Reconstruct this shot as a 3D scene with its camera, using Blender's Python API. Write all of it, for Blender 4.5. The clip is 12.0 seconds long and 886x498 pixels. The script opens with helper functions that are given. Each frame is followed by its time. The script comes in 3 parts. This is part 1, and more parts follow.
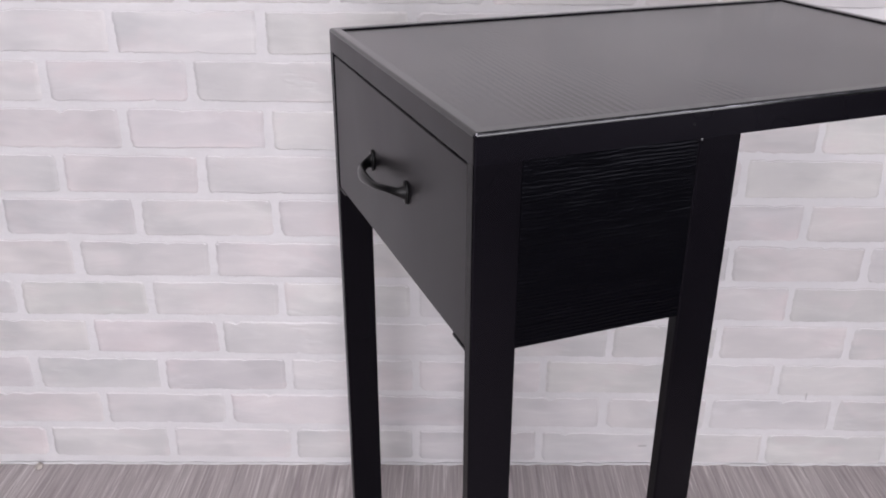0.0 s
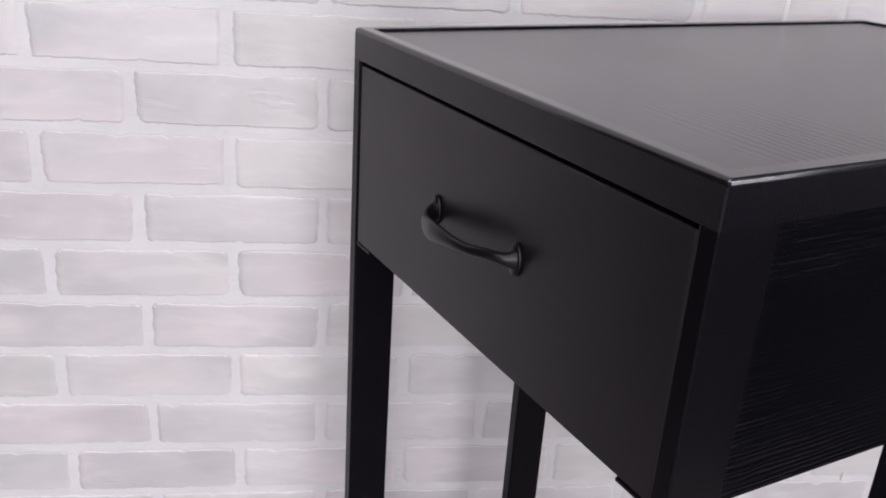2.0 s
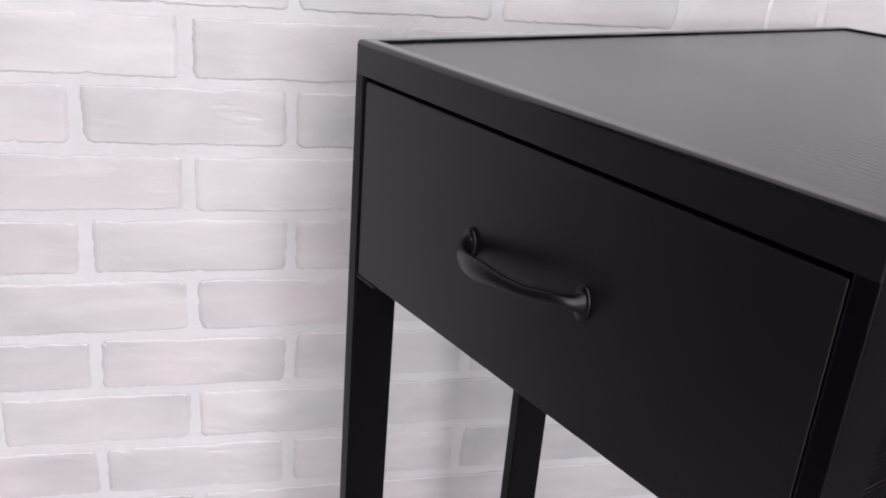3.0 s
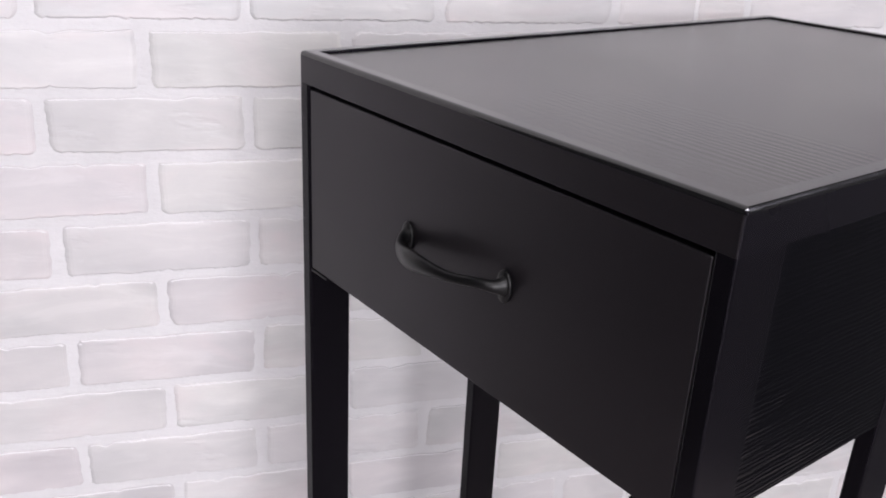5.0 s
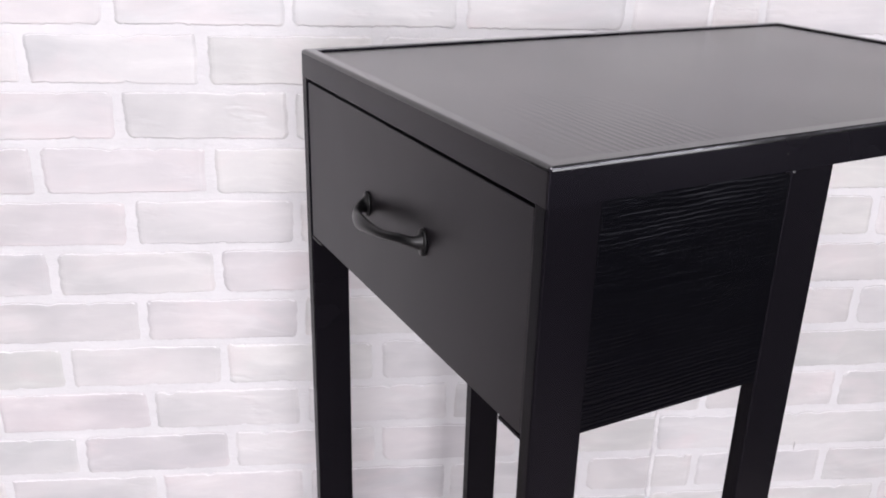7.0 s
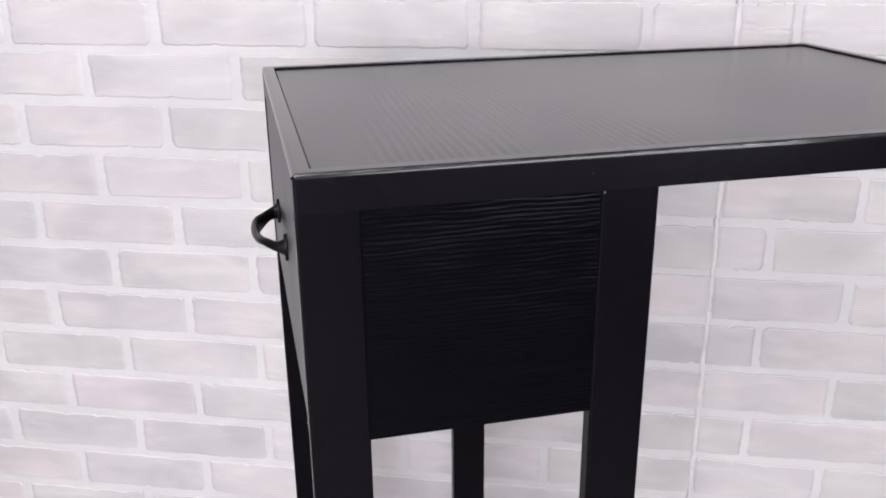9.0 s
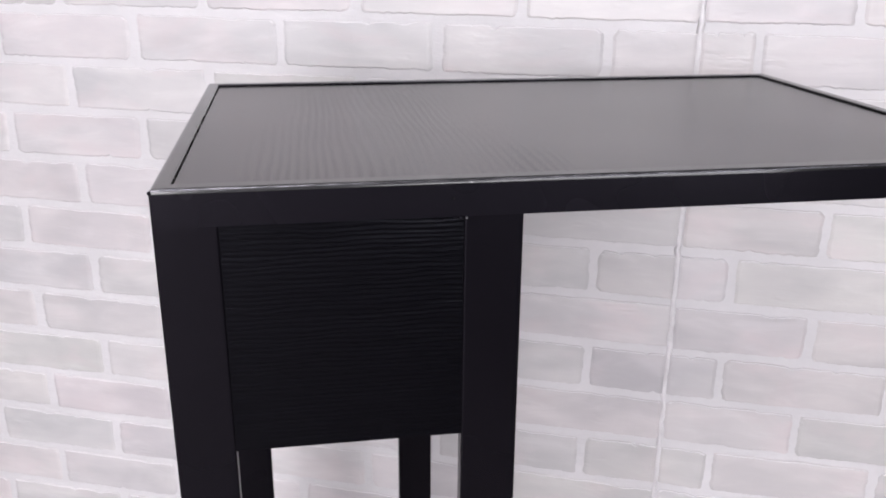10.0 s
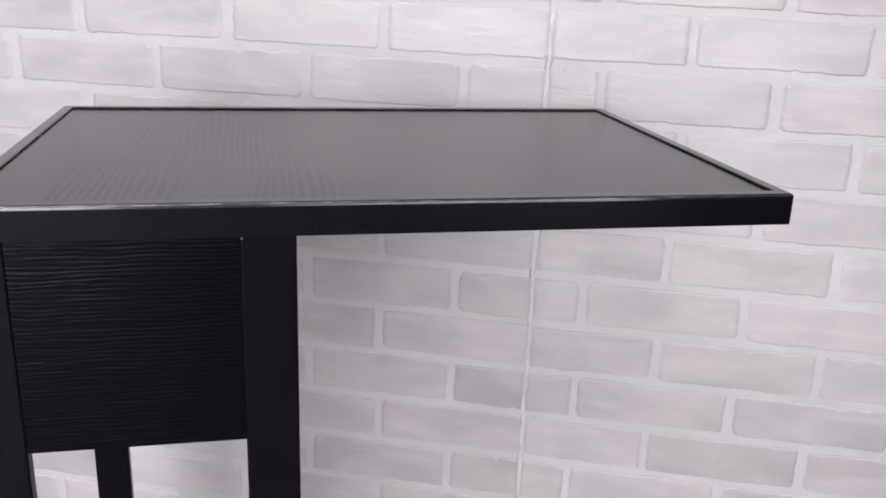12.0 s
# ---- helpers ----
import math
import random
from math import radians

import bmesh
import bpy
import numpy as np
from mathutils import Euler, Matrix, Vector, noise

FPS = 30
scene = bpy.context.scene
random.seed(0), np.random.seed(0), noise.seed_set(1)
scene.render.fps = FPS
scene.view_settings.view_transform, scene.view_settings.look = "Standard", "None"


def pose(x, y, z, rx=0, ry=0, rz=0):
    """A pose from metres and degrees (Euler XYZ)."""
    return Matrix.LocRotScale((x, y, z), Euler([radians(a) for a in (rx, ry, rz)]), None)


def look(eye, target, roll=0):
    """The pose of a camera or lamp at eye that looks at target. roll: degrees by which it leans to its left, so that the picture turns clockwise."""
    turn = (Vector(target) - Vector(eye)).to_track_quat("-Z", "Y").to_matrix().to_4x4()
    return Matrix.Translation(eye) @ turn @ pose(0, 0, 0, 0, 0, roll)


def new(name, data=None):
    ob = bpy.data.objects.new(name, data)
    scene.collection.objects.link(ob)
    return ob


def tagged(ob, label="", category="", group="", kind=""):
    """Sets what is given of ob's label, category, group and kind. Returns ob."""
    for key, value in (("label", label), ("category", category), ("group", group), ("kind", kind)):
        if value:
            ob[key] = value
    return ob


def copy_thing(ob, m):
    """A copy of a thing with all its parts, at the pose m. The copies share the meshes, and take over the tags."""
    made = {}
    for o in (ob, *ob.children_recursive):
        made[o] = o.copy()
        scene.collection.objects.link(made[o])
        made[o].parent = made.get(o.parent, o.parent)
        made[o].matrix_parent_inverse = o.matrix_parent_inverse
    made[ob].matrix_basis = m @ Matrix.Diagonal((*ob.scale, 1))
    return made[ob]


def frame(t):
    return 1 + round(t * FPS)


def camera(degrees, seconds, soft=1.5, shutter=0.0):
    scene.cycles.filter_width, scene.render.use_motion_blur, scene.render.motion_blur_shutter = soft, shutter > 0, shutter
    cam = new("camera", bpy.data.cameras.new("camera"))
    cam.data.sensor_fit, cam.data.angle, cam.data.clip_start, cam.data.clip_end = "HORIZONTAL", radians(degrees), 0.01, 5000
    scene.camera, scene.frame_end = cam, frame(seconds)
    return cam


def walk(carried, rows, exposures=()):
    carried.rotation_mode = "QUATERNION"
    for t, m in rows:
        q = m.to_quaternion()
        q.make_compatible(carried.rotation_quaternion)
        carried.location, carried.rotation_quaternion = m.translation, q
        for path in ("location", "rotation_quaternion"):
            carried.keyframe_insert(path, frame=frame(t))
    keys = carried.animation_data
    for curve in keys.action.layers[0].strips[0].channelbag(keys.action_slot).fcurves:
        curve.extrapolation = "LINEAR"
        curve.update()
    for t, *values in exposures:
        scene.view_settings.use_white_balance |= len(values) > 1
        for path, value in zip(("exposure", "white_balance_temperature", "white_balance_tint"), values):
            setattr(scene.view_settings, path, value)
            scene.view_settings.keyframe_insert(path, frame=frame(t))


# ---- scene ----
cam = camera(53.3, 12.0, soft=1.8)
PATH = [
    (0, (0.084, -0.028, 0.956), (0.058, 1.792, 0.128), -0.4),
    (0.5, (0.056, 0.053, 0.927), (0.093, 1.871, 0.094), 0.5),
    (1, (0.02, 0.113, 0.903), (0.095, 1.944, 0.101), 1.0),
    (1.5, (-0.023, 0.163, 0.886), (0.118, 2.0, 0.107), 2.0),
    (2, (-0.068, 0.217, 0.884), (0.182, 2.053, 0.132), 3.2),
    (2.5, (-0.102, 0.269, 0.887), (0.279, 2.092, 0.159), 3.8),
    (3, (-0.141, 0.298, 0.878), (0.325, 2.097, 0.138), 4.1),
    (3.5, (-0.158, 0.313, 0.877), (0.403, 2.073, 0.111), 3.8),
    (3.7, (-0.156, 0.315, 0.879), (0.432, 2.062, 0.102), 3.8),
    (5.5, (-0.11, 0.2, 0.909), (0.344, 1.996, 0.155), 2.0),
    (6, (-0.088, 0.16, 0.914), (0.309, 1.973, 0.168), 2.3),
    (6.5, (-0.054, 0.13, 0.919), (0.268, 1.959, 0.174), 1.9),
    (7, (-0.009, 0.108, 0.912), (0.196, 1.954, 0.169), 0.9),
    (7.2, (0.009, 0.1, 0.91), (0.149, 1.952, 0.169), 0.4),
    (8.8, (0.225, 0.088, 0.905), (-0.027, 1.944, 0.201), -1.1),
    (9, (0.253, 0.093, 0.908), (-0.029, 1.949, 0.218), -1.1),
    (9.5, (0.316, 0.102, 0.911), (-0.054, 1.952, 0.246), -0.8),
    (10, (0.371, 0.106, 0.912), (-0.03, 1.954, 0.261), -0.1),
    (10.5, (0.428, 0.105, 0.914), (0.009, 1.952, 0.273), 0.4),
    (11, (0.457, 0.099, 0.922), (0.05, 1.956, 0.301), 1.1),
    (11.5, (0.482, 0.091, 0.928), (0.113, 1.961, 0.322), 1.5),
    (12, (0.504, 0.084, 0.93), (0.185, 1.963, 0.323), 1.7),
]
EXPOSURES = [(0.0, -0.2, 6560, 17.0), (2.5, -0.08, 6560, 16.0), (3.6, 0.04, 6560, 16.5), (5.5, 0.09, 6560, 15.5), (7.0, 0.22, 6560, 15.5), (9.5, 0.04, 6560, 15.5), (10.5, 0.04, 6560, 15.5), (11.4, 0.06, 6560, 15.5), (12.0, -0.18, 6560, 15.5)]
walk(cam, [(t, look(eye, target, roll)) for t, eye, target, roll in PATH], EXPOSURES)

# ---- light ----
world = bpy.data.worlds.new("world")
scene.world = world
world.use_nodes = True
wn = world.node_tree.nodes
sky = wn.new("ShaderNodeTexSky")
sky.sky_type = 'NISHITA'
sky.sun_disc = False
sky.sun_elevation, sky.sun_rotation = radians(35), radians(250)
wn["Background"].inputs[1].default_value = 0.1
world.node_tree.links.new(sky.outputs[0], wn["Background"].inputs[0])

ROOM_X0, ROOM_X1, ROOM_Y0, WALL_Y, ROOM_H = -0.85, 1.0, -2.8, 1.19, 2.5


def area_lamp(name, m, sx, sy, watts, colour):
    data = bpy.data.lights.new(name, 'AREA')
    data.shape, data.size, data.size_y, data.energy, data.color = 'RECTANGLE', sx, sy, watts, colour
    ob = new(name, data)
    ob.matrix_world = m
    return tagged(ob, kind="structure")


# added, unseen sources: daylight from a window behind the camera and one in the side wall to the right of the desk, and
# two ceiling lights
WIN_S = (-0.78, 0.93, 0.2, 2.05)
# low strip, shaped to put glints on the desk's side panel
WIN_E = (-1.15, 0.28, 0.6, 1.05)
area_lamp("added_window_light", pose((WIN_S[0] + WIN_S[1]) / 2, ROOM_Y0 - 0.03, (WIN_S[2] + WIN_S[3]) / 2, 90, 0, 0), 1.66, 1.8, 105, (0.94, 0.945, 0.982))
area_lamp("added_window_light", pose(ROOM_X1 + 0.03, (WIN_E[0] + WIN_E[1]) / 2, (WIN_E[2] + WIN_E[3]) / 2, 90, 0, 90), 1.38, 0.4, 8.5, (0.915, 0.935, 0.985))
# added ceiling lights, balanced to brighten the brick wall from above
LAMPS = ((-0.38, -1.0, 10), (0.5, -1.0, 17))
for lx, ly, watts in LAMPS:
    area_lamp("added_ceiling_lamp_light", pose(lx, ly, ROOM_H - 0.075), 0.75, 0.55, watts, (0.965, 0.965, 0.985))

# ---- materials ----


def material(name):
    m = bpy.data.materials.new(name)
    m.use_nodes = True
    return m, m.node_tree.nodes, m.node_tree.links, m.node_tree.nodes["Principled BSDF"]


def ramp(n, l, source, stops):
    r = n.new("ShaderNodeValToRGB")
    el = r.color_ramp.elements
    while len(el) < len(stops):
        el.new(0.5)
    for e, (p, c) in zip(el, stops):
        e.position, e.color = p, (*c, 1) if len(c) == 3 else c
    l.new(source, r.inputs[0])
    return r.outputs[0]


def noise_tex(n, l, scale, detail=4, stretch=(1, 1, 1), rough=0.55, coord="Object", distort=0.0, shift=None, place=(0, 0, 0)):
    tc = n.new("ShaderNodeTexCoord")
    mp = n.new("ShaderNodeMapping")
    mp.inputs["Scale"].default_value, mp.inputs["Location"].default_value = stretch, place
    l.new(tc.outputs[coord], mp.inputs[0])
    if shift is not None:
        l.new(shift, mp.inputs["Location"])
    t = n.new("ShaderNodeTexNoise")
    t.inputs["Scale"].default_value, t.inputs["Detail"].default_value, t.inputs["Roughness"].default_value = scale, detail, rough
    t.inputs["Distortion"].default_value = distort
    l.new(mp.outputs[0], t.inputs["Vector"])
    return t.outputs["Fac"]


def bump(n, l, height, bsdf, strength, distance, before=None):
    b = n.new("ShaderNodeBump")
    b.inputs["Strength"].default_value, b.inputs["Distance"].default_value = strength, distance
    l.new(height, b.inputs["Height"])
    if before is not None:
        l.new(before, b.inputs["Normal"])
    if bsdf is not None:
        l.new(b.outputs[0], bsdf.inputs["Normal"])
    return b.outputs[0]


def mix(n, l, a, b, fac, blend='MIX'):
    m = n.new("ShaderNodeMix")
    m.data_type, m.blend_type = 'RGBA', blend
    for sock, v in ((m.inputs[6], a), (m.inputs[7], b), (m.inputs[0], fac)):
        if hasattr(v, "links"):
            l.new(v, sock)
        else:
            sock.default_value = v if isinstance(v, float) else (*v, 1)
    return m.outputs[2]


def random_shift(n, l, amount):
    info = n.new("ShaderNodeObjectInfo")
    mul = n.new("ShaderNodeVectorMath")
    mul.operation = 'SCALE'
    mul.inputs["Scale"].default_value = amount
    comb = n.new("ShaderNodeCombineXYZ")
    for i in range(3):
        l.new(info.outputs["Random"], comb.inputs[i])
    l.new(comb.outputs[0], mul.inputs[0])
    return info, mul.outputs[0]


def brick_paint():
    m, n, l, b = material("brick_paint")
    info, shift = random_shift(n, l, 37.0)
    rnd = info.outputs["Random"]
    streak = noise_tex(n, l, 9, 5, (1, 1, 4.5), 0.6, shift=shift, distort=0.6)
    cloud = noise_tex(n, l, 7, 3, (1, 1, 1.6), 0.5, shift=shift)
    blush = noise_tex(n, l, 9, 3, (1, 1, 1.8), 0.5, shift=shift, distort=0.5)
    patch = noise_tex(n, l, 8, 2, (1, 1, 2.2), 0.45, shift=shift, distort=0.3)
    tone = ramp(n, l, rnd, [(0.0, (0.625, 0.618, 0.625)), (0.3, (0.65, 0.637, 0.642)), (0.5, (0.642, 0.64, 0.632)), (0.75, (0.66, 0.637, 0.648)), (1.0, (0.63, 0.63, 0.635))])
    wash = ramp(n, l, streak, [(0.36, (0.965, 0.965, 0.97)), (0.52, (1.0, 1.0, 1.0)), (0.68, (1.08, 1.08, 1.08))])
    c = mix(n, l, tone, wash, 1.0, 'MULTIPLY')
    c = mix(n, l, c, info.outputs["Color"], 1.0, 'MULTIPLY')
    c = mix(n, l, c, ramp(n, l, cloud, [(0.35, (0.945, 0.95, 0.955)), (0.6, (1.02, 1.02, 1.015))]), 1.0, 'MULTIPLY')
    c = mix(n, l, c, (0.69, 0.615, 0.625), ramp(n, l, blush, [(0.52, (0, 0, 0)), (0.72, (0.5, 0.5, 0.5))]))
    c = mix(n, l, c, ramp(n, l, patch, [(0.36, (0.90, 0.907, 0.91)), (0.52, (1, 1, 1)), (0.7, (1.02, 1.015, 1.015))]), 1.0, 'MULTIPLY')
    l.new(c, b.inputs["Base Color"])
    b.inputs["Roughness"].default_value = 0.4
    b.inputs["Specular IOR Level"].default_value = 0.5
    fine = bump(n, l, noise_tex(n, l, 90, 4, (0.5, 1, 1.6), 0.6), None, 0.25, 0.0012)
    fine = bump(n, l, streak, None, 0.25, 0.0015, fine)
    # short wrinkles and pits here and there
    wrinkle = noise_tex(n, l, 48, 2, (0.75, 1, 3.0), 0.45, shift=shift, distort=0.3)
    spots = ramp(n, l, noise_tex(n, l, 17, 2, (1, 1, 1.6), 0.5, shift=shift), [(0.58, (0, 0, 0)), (0.72, (1, 1, 1))])
    bump(n, l, mix(n, l, (0.5, 0.5, 0.5), wrinkle, spots), b, 0.8, 0.0028, fine)
    return m


def mortar_paint():
    m, n, l, b = material("mortar_paint")
    c = ramp(n, l, noise_tex(n, l, 14, 5, (1, 1, 1), 0.6), [(0.3, (0.645, 0.64, 0.648)), (0.7, (0.71, 0.70, 0.712))])
    l.new(c, b.inputs["Base Color"])
    b.inputs["Roughness"].default_value = 0.6
    b.inputs["Specular IOR Level"].default_value = 0.3
    bump(n, l, noise_tex(n, l, 60, 5, (0.45, 1, 1.3), 0.65), b, 0.7, 0.0026)
    return m


def rim_highlight():
    """White that paints light onto the bricks' upper rims; also colours the seam ridge."""
    m, n, l, b = material("white_rim_highlight")
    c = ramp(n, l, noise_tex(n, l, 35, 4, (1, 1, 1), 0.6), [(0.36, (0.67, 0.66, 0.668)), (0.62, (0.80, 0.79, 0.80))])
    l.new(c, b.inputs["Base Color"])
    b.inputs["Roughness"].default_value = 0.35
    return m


def plain_paint(name, colour, rough=0.7):
    m, n, l, b = material(name)
    lo, hi = [tuple(k * v for v in colour) for k in (0.95, 1.04)]
    l.new(ramp(n, l, noise_tex(n, l, 3, 5), [(0.3, lo), (0.7, hi)]), b.inputs["Base Color"])
    b.inputs["Roughness"].default_value = rough
    bump(n, l, noise_tex(n, l, 180, 3), b, 0.15, 0.001)
    return m


def laminate():
    m, n, l, b = material("grey_oak_laminate")
    info, shift = random_shift(n, l, 23.0)
    rnd = info.outputs["Random"]
    grain = noise_tex(n, l, 12, 6, (8.5, 0.25, 1), 0.66, shift=shift, distort=1.6)
    fine = noise_tex(n, l, 40, 4, (7.5, 0.22, 1), 0.6, shift=shift, distort=0.8)
    broad = noise_tex(n, l, 4, 3, (3, 0.4, 1), 0.5, shift=shift, distort=0.8)
    c = ramp(n, l, grain, [(0.32, (0.32, 0.285, 0.288)), (0.48, (0.42, 0.382, 0.384)), (0.55, (0.46, 0.425, 0.427)), (0.66, (0.64, 0.61, 0.607))])
    c = mix(n, l, c, ramp(n, l, fine, [(0.3, (0.85, 0.84, 0.84)), (0.65, (1.12, 1.12, 1.12))]), 1.0, 'MULTIPLY')
    c = mix(n, l, c, ramp(n, l, broad, [(0.35, (0.9, 0.88, 0.88)), (0.65, (1.06, 1.06, 1.05))]), 1.0, 'MULTIPLY')
    c = mix(n, l, c, ramp(n, l, rnd, [(0.0, (0.97, 0.96, 0.96)), (1.0, (1.03, 1.03, 1.03))]), 1.0, 'MULTIPLY')
    l.new(c, b.inputs["Base Color"])
    b.inputs["Roughness"].default_value = 0.42
    bump(n, l, fine, b, 0.15, 0.0006)
    return m


def black_metal(name, base, rough, spec, tint=(1, 1, 1)):
    m, n, l, b = material(name)
    b.inputs["Specular IOR Level"].default_value = spec
    b.inputs["Specular Tint"].default_value = (*tint, 1)
    cloud = noise_tex(n, l, 9, 2)
    lo, hi = [tuple(k * v for v in base) for k in (0.92, 1.1)]
    l.new(ramp(n, l, cloud, [(0.35, lo), (0.65, hi)]), b.inputs["Base Color"])
    smear = noise_tex(n, l, 12, 2, (1, 1, 0.6), 0.5)
    l.new(ramp(n, l, smear, [(0.3, (rough - 0.015,) * 3), (0.7, (rough + 0.02,) * 3)]), b.inputs["Roughness"])
    return m


def wood_top():
    m, n, l, b = material("black_grained_board")
    cath = n.new("ShaderNodeTexWave")
    cath.wave_type, cath.bands_direction, cath.wave_profile = 'BANDS', 'X', 'SIN'
    tc = n.new("ShaderNodeTexCoord")
    mp = n.new("ShaderNodeMapping")
    mp.inputs["Scale"].default_value = (1, 0.22, 1)
    l.new(tc.outputs["Object"], mp.inputs[0])
    l.new(mp.outputs[0], cath.inputs["Vector"])
    for key, v in (("Scale", 50), ("Distortion", 20.0), ("Detail", 2), ("Detail Scale", 0.25), ("Detail Roughness", 0.4)):
        cath.inputs[key].default_value = v
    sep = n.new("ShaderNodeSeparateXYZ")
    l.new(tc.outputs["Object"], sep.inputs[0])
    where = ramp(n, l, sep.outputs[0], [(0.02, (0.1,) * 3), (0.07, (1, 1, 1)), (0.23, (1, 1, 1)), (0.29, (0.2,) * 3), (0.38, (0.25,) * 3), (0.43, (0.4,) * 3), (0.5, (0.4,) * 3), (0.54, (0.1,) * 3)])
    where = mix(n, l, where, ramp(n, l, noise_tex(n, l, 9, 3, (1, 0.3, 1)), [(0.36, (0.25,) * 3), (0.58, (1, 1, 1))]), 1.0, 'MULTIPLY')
    pores = noise_tex(n, l, 60, 4, (6, 0.35, 1), 0.6)
    c = ramp(n, l, pores, [(0.3, (0.0030, 0.0028, 0.0029)), (0.7, (0.0060, 0.0056, 0.0057))])
    l.new(c, b.inputs["Base Color"])
    smear = noise_tex(n, l, 5, 2, (1, 1, 1), 0.5)
    l.new(ramp(n, l, smear, [(0.3, (0.235,) * 3), (0.7, (0.265,) * 3)]), b.inputs["Roughness"])
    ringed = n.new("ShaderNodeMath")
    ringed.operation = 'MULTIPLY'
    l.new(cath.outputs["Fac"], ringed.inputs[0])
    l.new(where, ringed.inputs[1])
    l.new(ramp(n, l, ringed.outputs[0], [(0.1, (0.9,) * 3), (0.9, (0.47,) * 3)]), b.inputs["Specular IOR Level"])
    first = bump(n, l, pores, None, 0.2, 0.0002)
    bump(n, l, ringed.outputs[0], b, 0.21, 0.0005, first)
    b.inputs["Specular Tint"].default_value = (1.0, 0.955, 0.965, 1)
    return m


def wood_side():
    m, n, l, b = material("black_ribbed_veneer")
    ribs = n.new("ShaderNodeTexWave")
    ribs.wave_type, ribs.bands_direction, ribs.wave_profile = 'BANDS', 'Z', 'SIN'
    tc = n.new("ShaderNodeTexCoord")
    mp = n.new("ShaderNodeMapping")
    mp.inputs["Scale"].default_value = (0.3, 1, 1)
    l.new(tc.outputs["Object"], mp.inputs[0])
    l.new(mp.outputs[0], ribs.inputs["Vector"])
    for key, v in (("Scale", 96), ("Distortion", 5.0), ("Detail", 4), ("Detail Scale", 0.9), ("Detail Roughness", 0.5)):
        ribs.inputs[key].default_value = v
    streak = noise_tex(n, l, 60, 4, (0.3, 1, 3.6), 0.6)
    l.new(ramp(n, l, streak, [(0.3, (0.0007, 0.0007, 0.0012)), (0.7, (0.0014, 0.0014, 0.0022))]), b.inputs["Base Color"])
    b.inputs["Roughness"].default_value = 0.24
    b.inputs["Specular IOR Level"].default_value = 0.085
    b.inputs["Specular Tint"].default_value = (0.86, 0.87, 1.0, 1)
    first = bump(n, l, streak, None, 0.45, 0.0012)
    worn = ramp(n, l, noise_tex(n, l, 14, 3, (0.7, 1, 1.5), 0.6), [(0.36, (0.4,) * 3), (0.62, (1, 1, 1))])
    bump(n, l, mix(n, l, (0.5, 0.5, 0.5), ribs.outputs["Fac"], worn), b, 0.22, 0.0007, first)
    return m


BRICK = brick_paint()
MORTAR = mortar_paint()
HIGHLIGHT_WHITE = rim_highlight()
WHITE = plain_paint("white_wall_paint", (0.78, 0.775, 0.77))
GREY = plain_paint("grey_wall_paint", (0.08, 0.079, 0.08))
DARK = plain_paint("dark_grey_wall_paint", (0.14, 0.14, 0.145))
CEILING = plain_paint("ceiling_paint", (0.82, 0.82, 0.81), 0.85)
FLOORMAT = laminate()
JOINT = plain_paint("floor_underlay", (0.3, 0.28, 0.28))
METAL = black_metal("black_powder_coat", (0.0029, 0.0025, 0.0036), 0.25, 0.15, (0.6, 0.575, 0.69))
RAIL_METAL = black_metal("black_rail_enamel", (0.0031, 0.0027, 0.0040), 0.27, 0.18, (0.6, 0.575, 0.69))
RIM_METAL = black_metal("black_rim_enamel", (0.0022, 0.0022, 0.0028), 0.13, 0.78)
FRONT = black_metal("black_matt_lacquer", (0.0056, 0.0046, 0.0056), 0.36, 0.5, (0.72, 0.685, 0.75))
# brighter band that paints the highlight on the rim's near edge, with some wear
EDGE_METAL, _n, _l, _b = material("rim_edge_wear_highlight")
edge_tones = ramp(_n, _l, noise_tex(_n, _l, 55, 3, (1, 1, 1), 0.6), [(0.40, (0.15, 0.148, 0.163)), (0.62, (0.36, 0.355, 0.388))])
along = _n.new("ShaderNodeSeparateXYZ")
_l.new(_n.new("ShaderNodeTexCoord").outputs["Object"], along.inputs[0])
# highlight painted brightest at the near corner, which is also worn, and along the free end of the top
highlight_at = ramp(_n, _l, along.outputs[0], [(0.0, (1, 1, 1)), (0.02, (0.5,) * 3), (0.18, (0.5,) * 3), (0.26, (1, 1, 1))])
_l.new(mix(_n, _l, edge_tones, highlight_at, 1.0, 'MULTIPLY'), _b.inputs["Base Color"])
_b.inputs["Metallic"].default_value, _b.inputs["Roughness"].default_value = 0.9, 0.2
IRON = black_metal("black_cast_iron", (0.0024, 0.0024, 0.0028), 0.33, 0.27)
TOPWOOD = wood_top()
SIDEWOOD = wood_side()
SCUFF = plain_paint("grey_scuff", (0.46, 0.45, 0.45))
CRUMB = plain_paint("beige_sealant", (0.50, 0.46, 0.42))
STEEL, _n, _l, _b = material("zinc_screw")
_b.inputs["Base Color"].default_value, _b.inputs["Metallic"].default_value, _b.inputs["Roughness"].default_value = (0.2, 0.2, 0.21, 1), 1.0, 0.4
DIFFUSER, _n, _l, _b = material("lamp_diffuser")
_b.inputs["Emission Color"].default_value, _b.inputs["Emission Strength"].default_value = (1.0, 0.97, 0.95, 1), 3.0
GLASS, _n, _l, _b = material("window_glass")
_b.inputs["Transmission Weight"].default_value, _b.inputs["Roughness"].default_value = 1.0, 0.0

